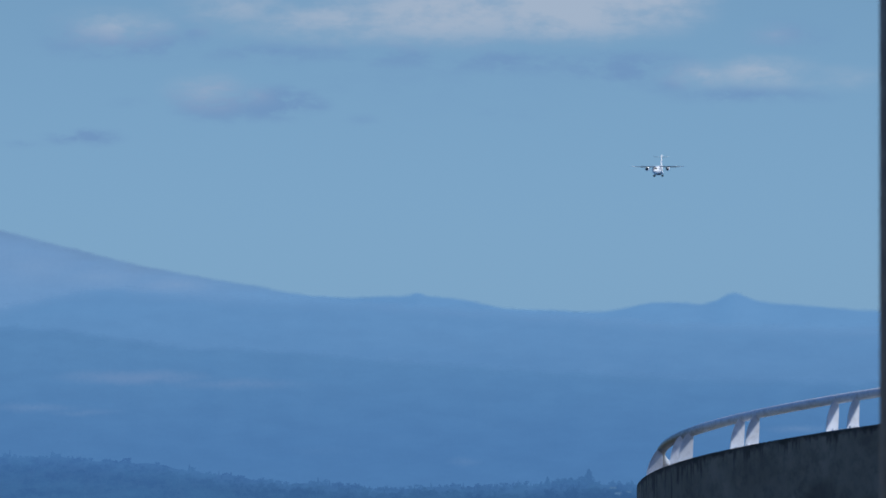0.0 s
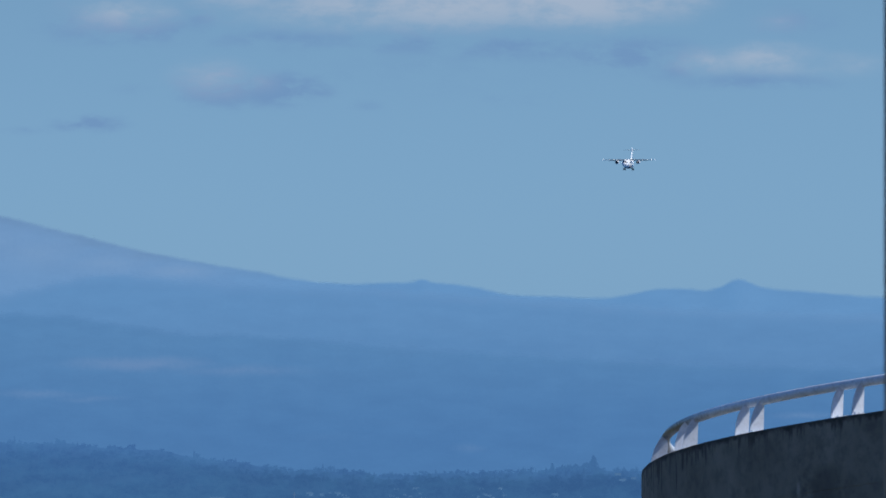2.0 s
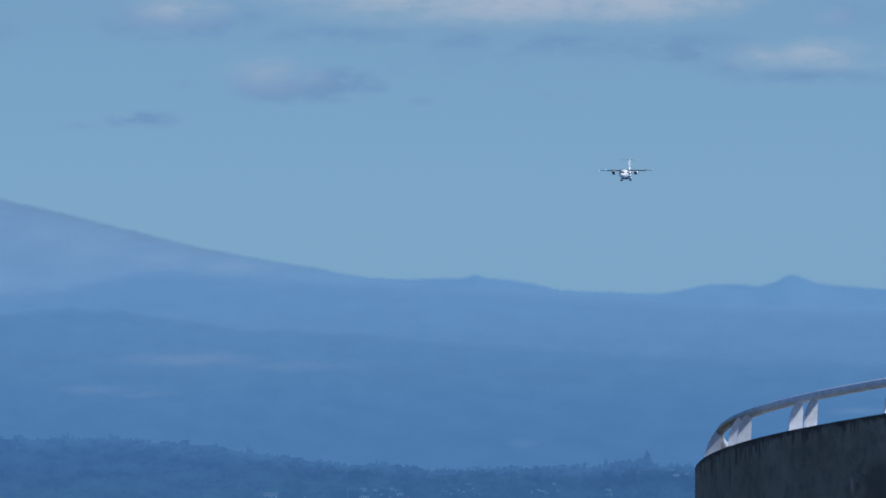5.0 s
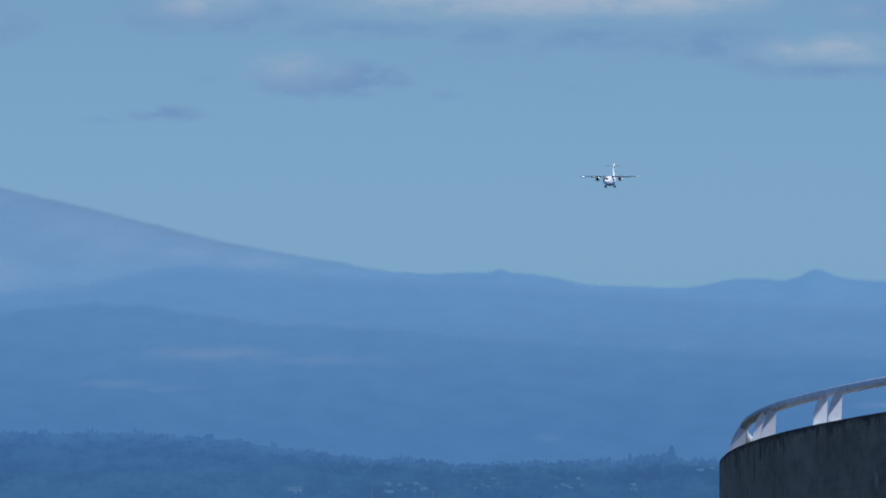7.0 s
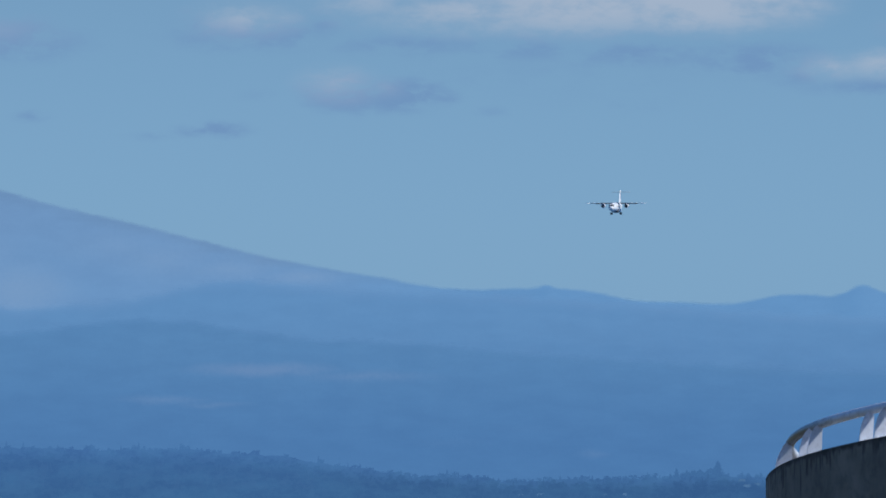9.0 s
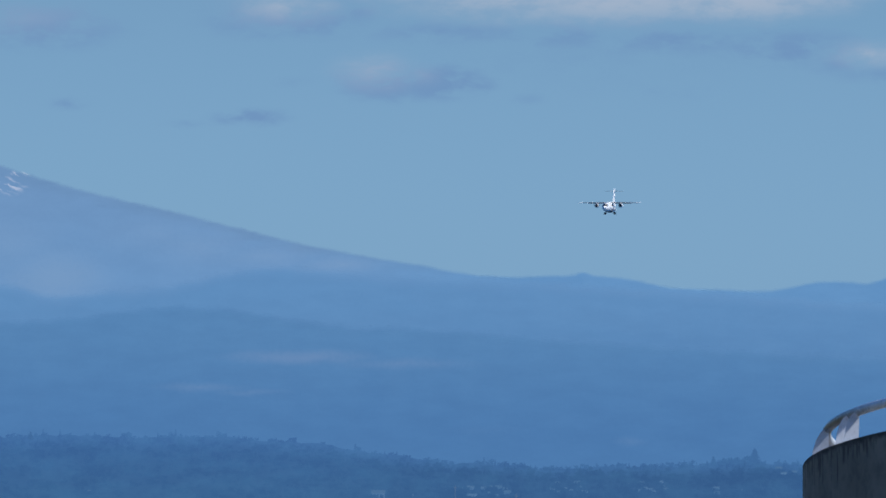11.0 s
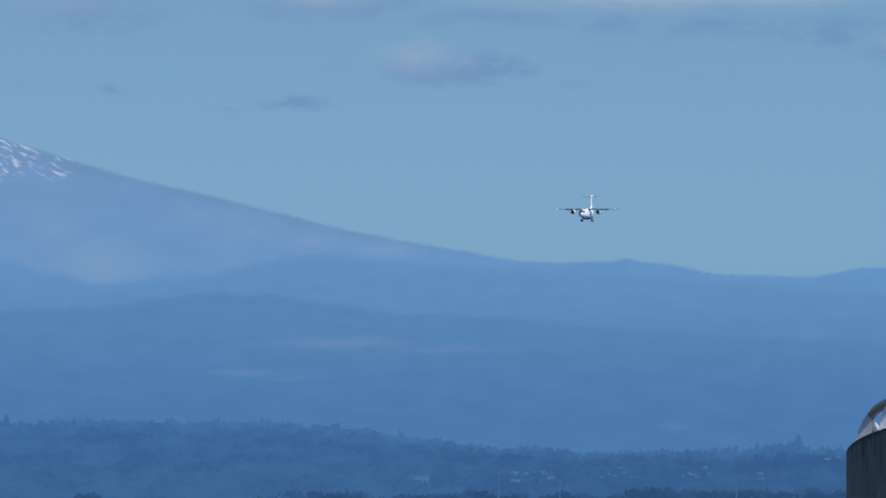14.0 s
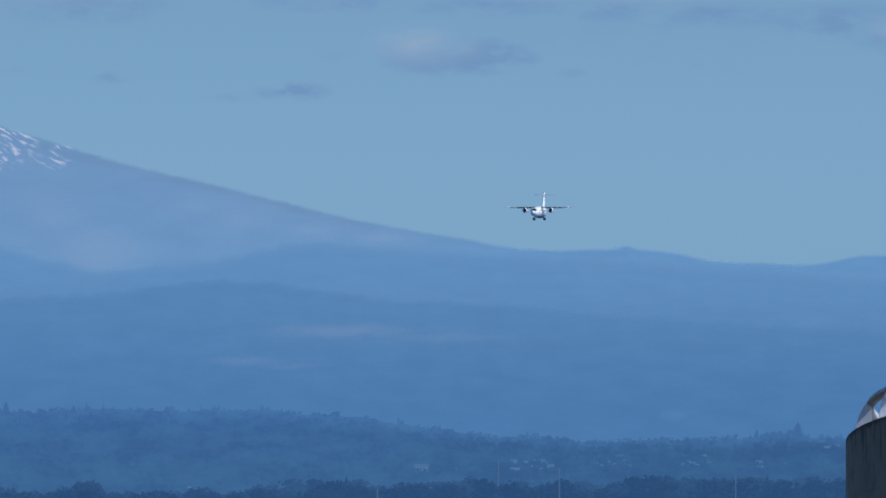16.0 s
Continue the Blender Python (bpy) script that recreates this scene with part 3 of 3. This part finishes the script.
def house(u, far, wide, turn, walls):
    deep, tall = wide * 0.8, wide * 0.42
    x = (u - MIDDLE) * STEP * far
    h = thing("house", "small pale house among trees on the rise", "house", group="valley houses")
    h.matrix_world = pose(x, far, valley_height(x, far) - 0.05, 0, 0, turn * 60 - 25)
    a, b = wide / 2, deep / 2
    part("wall", loft([[(-a, -b, 0), (a, -b, 0), (a, b, 0), (-a, b, 0)], [(-a, -b, tall), (a, -b, tall), (a, b, tall), (-a, b, tall)]]), walls, h)
    e, r = 0.1 * wide, tall + 0.25 * wide
    bm = bmesh.new()
    for side in (-1, 1):
        vs = [bm.verts.new(p) for p in ((-a - e, side * (b + e), tall - 0.02 * wide), (a + e, side * (b + e), tall - 0.02 * wide), (a + e, 0, r), (-a - e, 0, r))]
        bm.faces.new(vs)
    for end in (-a, a):
        bm.faces.new([bm.verts.new(p) for p in ((end, -b, tall), (end, b, tall), (end, 0, r - 0.03 * wide))])
    part("roof", bm, HOUSE_ROOF, h, "grey gabled roof")
    for cx in (-0.27, 0.0, 0.27):
        part("window" if cx else "door", box(bmesh.new(), cx * wide - 0.06 * wide, cx * wide + 0.06 * wide, -b - 0.03, -b + 0.02, tall * (0.45 if cx else 0.02), tall * 0.8), HOUSE_DARK, h)
    return h


for k, spec in enumerate(HOUSE_PLACES):
    house(*spec, HOUSE_SUNLIT if k < 2 or k % 4 == 1 else HOUSE_WALL)


def utility_pole(u, far, top):
    x = (u - MIDDLE) * STEP * far
    p = thing("utility_pole", "pale slender pole standing among the trees", "pole", group="valley poles")
    p.matrix_world = pose(x, far, 0, 0, 0, 20)
    high = EYE.z - (top - LEVEL) * STEP * far
    part("pole", rod((0, 0, 0), (0, 0, high), 0.14, 0.10, 8), POLE_GREY, p)
    part("crossarm", box(bmesh.new(), -0.3, 0.3, -0.06, 0.06, high - 0.5, high - 0.38), POLE_GREY, p)


for pu, pf, pt in ((298, 1990, 936), (512, 2100, 895), (620, 1985, 910), (932, 1985, 925)):
    utility_pole(pu, pf, pt)

# ================= ramp and railing =================
RAMP_C, RAMP_R = Vector((12.5, 140.0, 0)), 10.04
CLIMB = 1.012   # metres gained per radian
TOP = 29.29   # parapet top where the wall turns away from sight


def on_ramp(angle, inset, up):
    """A point by the turn from the leftmost edge (degrees), inset from the outer face and height over the parapet top."""
    a = radians(angle)
    r = RAMP_R - inset
    return Vector((RAMP_C.x - r * math.cos(a), RAMP_C.y - r * math.sin(a), TOP + CLIMB * a + up))


def sweep(profile, a0, a1, steps, floor=None):
    """Sweep a profile of (inset, up) along the ramp."""
    rings = []
    for i in range(steps + 1):
        a = a0 + (a1 - a0) * i / steps
        ring = [on_ramp(a, inset, up if up is not None else 0) for inset, up in profile]
        for p, (inset, up) in zip(ring, profile):
            if up is None:
                p.z = floor
        rings.append(ring)
    bm = loft(rings)
    bm.verts.index_update()
    layer, n = bm.loops.layers.uv.new("along"), len(profile)
    for f in bm.faces:
        for l in f.loops:
            i = l.vert.index
            up = profile[i % n][1]
            l[layer].uv = (a0 + (a1 - a0) * (i // n) / steps, -20.0 if up is None else up)
    return bm


def build_ramp():
    ramp = thing("spiral_ramp", "weathered concrete spiral ramp with stained parapet", "ramp")
    c = 0.015
    part("parapet", sweep([(0, -0.86), (0, -c), (c, 0), (0.42 - c, 0), (0.42, -c), (0.42, -0.86)], -168, 188, 356), CONCRETE, ramp, smooth=False)
    part("drum_wall", sweep([(0.003, None), (0.003, -0.8605), (0.40, -0.8605), (0.40, None)], -168, 188, 178, 0.0), CONCRETE, ramp)
    part("deck", sweep([(0.403, -1.25), (0.403, -0.95), (5.6, -0.95), (5.6, -1.25)], -168, 188, 120), DECK, ramp)
    part("core_wall", sweep([(5.603, None), (5.603, 0.0), (5.85, 0.0), (5.85, None)], -168, 188, 120, 0.0), CONCRETE, ramp)
    rail = thing("ramp_railing", "grimy white tubular steel railing on tapered plate posts", "railing")
    tube = 0.058
    part("top_rail", sweep([(0.305 + tube * math.cos(t), 0.412 + tube * math.sin(t)) for t in [2 * math.pi * i / 16 for i in range(16)]], -160, 180, 340), TUBE, rail, smooth=True)
    for i in range(-10, 14):
        for side in (-1.12, 1.12):
            a = 2.0 + 12.3 * i + side
            if not -160 < a < 180:
                continue
            thick = math.degrees(0.006 / RAMP_R)
            prof = [(0.108, 0.012), (0.295, 0.012), (0.31, 0.40), (0.245, 0.40), (0.198, 0.352), (0.155, 0.27), (0.125, 0.17), (0.111, 0.07)]
            part("post", loft([[on_ramp(a - thick, *p) for p in prof], [on_ramp(a + thick, *p) for p in prof]]), RAIL, rail)
        a = 2.0 + 12.3 * i
        if -158 < a < 178:
            foot = [(0.075, 0.001), (0.33, 0.001), (0.33, 0.012), (0.075, 0.012)]
            plate = part("base_plate", loft([[on_ramp(a - 1.5, *p) for p in foot], [on_ramp(a + 1.75, *p) for p in foot]]), RAIL, rail)
            for da, inset in ((-0.6, 0.15), (-0.6, 0.27), (1.42, 0.12), (1.5, 0.175), (1.42, 0.24)):
                p = on_ramp(a + da, inset, 0.012)
                part("bolt", rod(p, p + Vector((0, 0, 0.028)), 0.022, 0.016, 6), BOLT, plate)


build_ramp()


def build_near():
    """The parking structure that carries the camera, and the dark post beside it."""
    bm = bmesh.new()
    box(bm, -28, 22, -45, 14, 0, 28.4)
    tagged(new("parking_structure", finish(bm, "parking_structure", DECK)), "plain concrete parking structure with open roof deck", "building", kind="structure")
    far = 9.0
    x0 = (1556.5 - MIDDLE) * STEP * far
    p = thing("steel_post", "dark painted steel post standing on the roof deck", "post")
    p.matrix_world = pose(x0 + 0.1, far, 28.4)
    part("shaft", rod((0, 0, 0.02), (0, 0, 4.2), 0.1, 0.1, 40), STEEL_DARK, p, smooth=True)
    part("base_plate", box(bmesh.new(), -0.17, 0.17, -0.17, 0.17, 0, 0.02, 0.004), STEEL_DARK, p)


build_near()

# ================= aircraft =================


def ring_yz(y, cz, rx, rz, seg=28, cx=0.0):
    return [(cx + rx * math.cos(2 * math.pi * i / seg), y, cz + rz * math.sin(2 * math.pi * i / seg)) for i in range(seg)]


def wing_ring(x, y, z, chord, thick, seg=14):
    """An aerofoil section in the plane of x; leading edge at y, toward -y the nose."""
    pts = []
    for i in range(seg):
        t = 2 * math.pi * i / seg
        c = 0.5 - 0.5 * math.cos(t)
        h = thick * chord * 2.0 * math.sqrt(max(c, 0)) * (1 - c) * 0.95 + 0.004
        pts.append((x, y + c * chord, z + (h if t < math.pi else -h * 0.55)))
    return pts


def build_plane():
    plane = thing("airliner", "white twin-engine high-wing T-tail airliner with gear down", "aircraft")
    hull = [(-10.4, -0.35, 0.05, 0.05), (-10.2, -0.33, 0.34, 0.32), (-9.7, -0.3, 0.68, 0.68), (-9.0, -0.2, 0.97, 1.0), (-8.2, -0.1, 1.16, 1.24),
            (-7.2, -0.05, 1.26, 1.38), (-5.5, -0.05, 1.3, 1.42), (0, -0.05, 1.3, 1.42), (3.5, 0.0, 1.3, 1.38), (5.5, 0.25, 1.1, 1.08), (7.5, 0.6, 0.72, 0.75), (9.4, 0.95, 0.3, 0.36), (10.2, 1.1, 0.08, 0.12)]

    def hull_at(y):
        for a, b in zip(hull, hull[1:]):
            if a[0] <= y <= b[0]:
                f = (y - a[0]) / (b[0] - a[0])
                return [a[k] + (b[k] - a[k]) * f for k in (1, 2, 3)]

    fuselage = part("fuselage", loft([ring_yz(*h) for h in hull]), PAINT, plane, smooth=True)
    for sx in (-1, 1):
        for a0, a1 in ((2, 30), (33, 62)):
            bm = bmesh.new()
            skins = []
            for out in (1.0, 1.03):
                pts = []
                for y in (-9.75, -9.15, -8.5):
                    for f in (0.0, 0.5, 1.0):
                        cz, rx, rz = hull_at(y)
                        t = radians(90 - sx * (a0 + (a1 - a0) * f))
                        pts.append(bm.verts.new((rx * out * math.cos(t), y - 0.02 * (out - 1), cz + rz * out * math.sin(t))))
                skins.append(pts)
            for pts in skins:
                for r in (0, 3):
                    for c in (0, 1):
                        bm.faces.new((pts[r + c], pts[r + c + 1], pts[r + c + 4], pts[r + c + 3]))
            part("cockpit_window", bm, DARK_GLASS, fuselage, "dark cockpit glass")
        for k in range(11):
            y = -5.6 + 0.95 * k
            part("cabin_window", box(bmesh.new(), sx * 1.235 - 0.03, sx * 1.235 + 0.03, y, y + 0.26, 0.2, 0.56, 0.02), DARK_GLASS, fuselage)
    # wing box and wings
    part("wing_fairing", loft([ring_yz(-2.6, 1.2, 0.3, 0.1), ring_yz(-1.8, 1.22, 1.0, 0.32), ring_yz(0.5, 1.22, 1.1, 0.36), ring_yz(2.2, 1.15, 0.9, 0.3), ring_yz(3.2, 1.05, 0.2, 0.08)]), PAINT, plane, smooth=True)
    for sx in (-1, 1):
        rows = [(0.0, -1.5, 1.34, 2.5, 0.1), (4.0, -1.45, 1.32, 2.45, 0.1), (8.0, -1.15, 1.33, 1.75, 0.095), (9.2, -1.03, 1.34, 1.5, 0.09)]
        wing = part("wing", loft([wing_ring(sx * x, y, z, c, t) for x, y, z, c, t in rows]), WING_SHADED, plane, "high wing, darkened as if in shade", smooth=True)
        # tip split from the darkened wing and left white to look sunlit
        tip = [(9.203, -1.03, 1.34, 1.5, 0.09), (10.1, -0.95, 1.36, 1.3, 0.09), (10.5, -0.7, 1.39, 0.8, 0.07)]
        part("wing_tip", loft([wing_ring(sx * x, y, z, c, t) for x, y, z, c, t in tip]), PAINT, wing, "wing tip, kept white as if sunlit", smooth=True)
        fl = [[(sx * x, 0.95 + (0.0 if x < 5 else -0.25) * (x - 3) / 4, 1.25), (sx * x, 1.7 - 0.08 * x, 1.1), (sx * x, 1.66 - 0.08 * x, 1.06), (sx * x, 0.9, 1.2)] for x in (1.35, 3.5, 7.0)]
        part("flap", loft(fl), FLAP_SHADED, wing, "lowered trailing flap")
        # white fairings added to stand in for bright flecks on the lit wing
        for fx in (2.5, 5.6, 7.3, 9.0):
            part("flap_fairing", loft([ring_yz(-1.45, 1.36, 0.02, 0.02, 10, sx * fx), ring_yz(-1.0, 1.40, 0.16, 0.13, 10, sx * fx), ring_yz(0.6, 1.30, 0.17, 0.16, 10, sx * fx), ring_yz(1.9, 1.05, 0.03, 0.03, 10, sx * fx)]), PAINT, wing, "white fairing added as a bright fleck on the wing", smooth=True)
        part("wing_tip_light", rod((sx * 10.5, -0.6, 1.37), (sx * 10.56, -0.2, 1.37), 0.05, 0.03, 8), PAINT, wing)
        # engine pod
        ex, ez = sx * 4.0, 0.42
        pod = part("engine_pod", loft([ring_yz(-3.0, ez, 0.56, 0.56, 24, ex), ring_yz(-2.85, ez, 0.64, 0.64, 24, ex), ring_yz(-2.2, ez, 0.70, 0.70, 24, ex), ring_yz(-0.8, ez + 0.02, 0.68, 0.68, 24, ex), ring_yz(0.6, ez + 0.06, 0.45, 0.45, 24, ex),
                                       ring_yz(0.6, ez + 0.06, 0.38, 0.38, 24, ex), ring_yz(-1.0, ez, 0.45, 0.45, 24, ex), ring_yz(-2.5, ez, 0.5, 0.5, 24, ex), ring_yz(-3.0, ez, 0.54, 0.54, 24, ex)], False), PAINT, plane, smooth=True)
        part("intake_lip", loft([ring_yz(-3.02, ez, 0.555, 0.555, 24, ex), ring_yz(-3.06, ez, 0.59, 0.59, 24, ex), ring_yz(-2.9, ez, 0.645, 0.645, 24, ex), ring_yz(-2.9, ez, 0.60, 0.60, 24, ex)], False), METAL, pod, "bare metal intake lip", smooth=True)
        part("fan", loft([ring_yz(-2.62, ez, 0.52, 0.52, 24, ex), ring_yz(-2.55, ez, 0.52, 0.52, 24, ex)]), DARK_METAL, pod, "dark fan face")
        part("spinner", loft([ring_yz(-2.95, ez, 0.02, 0.02, 12, ex), ring_yz(-2.8, ez, 0.12, 0.12, 12, ex), ring_yz(-2.62, ez, 0.17, 0.17, 12, ex)]), DARK_METAL, pod)
        part("pylon", loft([[(ex - 0.09, -2.2, ez + 0.6), (ex + 0.09, -2.2, ez + 0.6), (ex + 0.12, 0.6, ez + 0.4), (ex - 0.12, 0.6, ez + 0.4)],
                            [(ex - 0.09, -1.3, 1.32), (ex + 0.09, -1.3, 1.32), (ex + 0.12, 0.6, 1.32), (ex - 0.12, 0.6, 1.32)]]), PAINT, plane)
        # landing gear
        part("gear_fairing", loft([ring_yz(-1.6, -1.0, 0.05, 0.05, 20, sx * 1.25), ring_yz(-0.9, -1.05, 0.46, 0.4, 20, sx * 1.25), ring_yz(0.4, -1.1, 0.56, 0.5, 20, sx * 1.25), ring_yz(2.0, -1.0, 0.46, 0.4, 20, sx * 1.25), ring_yz(3.2, -0.9, 0.05, 0.05, 20, sx * 1.25)]), PAINT, plane, smooth=True)
        gear = part("main_gear_leg", rod((sx * 1.3, 0.4, -0.95), (sx * 1.62, 0.35, -2.2), 0.11, 0.08, 10), GEAR_PAINT, plane)
        part("gear_door", box(bmesh.new(), sx * 1.56 - 0.03, sx * 1.56 + 0.03, -0.2, 1.0, -1.7, -1.0, 0.01), PAINT, plane)
        for off in (-0.22, 0.22):
            part("wheel", rod((sx * 1.62 + off - 0.12, 0.35, -2.2), (sx * 1.62 + off + 0.12, 0.35, -2.2), 0.42, 0.42, 18), RUBBER, gear, "black rubber tyre")
    part("belly_fairing", loft([ring_yz(-2.8, -1.2, 0.3, 0.1), ring_yz(-1.6, -1.36, 1.25, 0.46), ring_yz(0.5, -1.42, 1.45, 0.56), ring_yz(2.6, -1.3, 1.2, 0.46), ring_yz(4.0, -1.0, 0.2, 0.1)]), BELLY, plane, "belly fairing, darkened as if in shade", smooth=True)
    leg = part("nose_gear_leg", rod((0, -7.8, -1.0), (0, -7.9, -2.2), 0.08, 0.06, 10), GEAR_PAINT, plane)
    for off in (-0.16, 0.16):
        part("wheel", rod((off - 0.08, -7.9, -2.2), (off + 0.08, -7.9, -2.2), 0.27, 0.27, 16), RUBBER, leg, "black rubber tyre")
    # tail
    def fin_ring(y0, y1, z, w):
        c = y1 - y0
        return [(0, y0, z), (w, y0 + 0.3 * c, z), (0.02, y1, z), (-0.02, y1, z), (-w, y0 + 0.3 * c, z)]
    part("fin", loft([fin_ring(4.6, 9.6, 0.9, 0.24), fin_ring(6.4, 9.9, 2.2, 0.21), fin_ring(7.6, 10.35, 5.4, 0.17), fin_ring(8.05, 10.45, 5.85, 0.10)]), PAINT, plane, "white tall tail fin")
    for sx in (-1, 1):
        part("tailplane", loft([wing_ring(sx * x, y, z, c, 0.07) for x, y, z, c in ((0.0, 7.95, 5.15, 1.9), (1.8, 8.35, 5.16, 1.5), (3.1, 8.75, 5.17, 1.05))]), GEAR_PAINT, plane, "grey T-tail plane", smooth=True)
    return plane


AIRLINER = build_plane()


def motions():
    """The airliner comes down its approach, nose toward the camera and a little to its right."""
    def flight(x, y, z):
        return pose(x, y, z - 0.22, 1, 0, -10)

    walk(AIRLINER, [
        (0, flight(83.43, 4275.0, 130.69)), (0.5, flight(79.65, 4246.4, 129.20)), (1, flight(75.87, 4217.7, 127.91)), (1.5, flight(72.04, 4189.1, 126.70)),
        (2, flight(68.16, 4160.4, 125.39)), (2.5, flight(64.23, 4131.8, 123.98)), (3, flight(60.37, 4103.1, 122.47)), (3.5, flight(56.53, 4074.4, 120.91)),
        (4, flight(52.74, 4045.8, 119.33)), (6.5, flight(33.44, 3902.6, 110.85)), (7, flight(29.62, 3873.9, 109.29)), (7.5, flight(25.83, 3845.2, 107.84)),
        (8, flight(22.15, 3816.6, 106.42)), (8.5, flight(18.58, 3787.9, 104.88)), (9, flight(15.00, 3759.3, 103.28)), (11.5, flight(-3.32, 3616.1, 95.43)),
        (12, flight(-6.92, 3587.4, 93.82)), (12.5, flight(-10.46, 3558.8, 92.21)), (13, flight(-13.94, 3530.1, 90.55)), (13.5, flight(-17.36, 3501.4, 88.83)),
        (14, flight(-20.63, 3472.8, 87.27)), (14.5, flight(-23.96, 3444.2, 86.12)), (15, flight(-27.45, 3415.5, 85.04)), (15.5, flight(-30.91, 3386.8, 83.60)), (16, flight(-34.34, 3358.2, 82.27))])


motions()
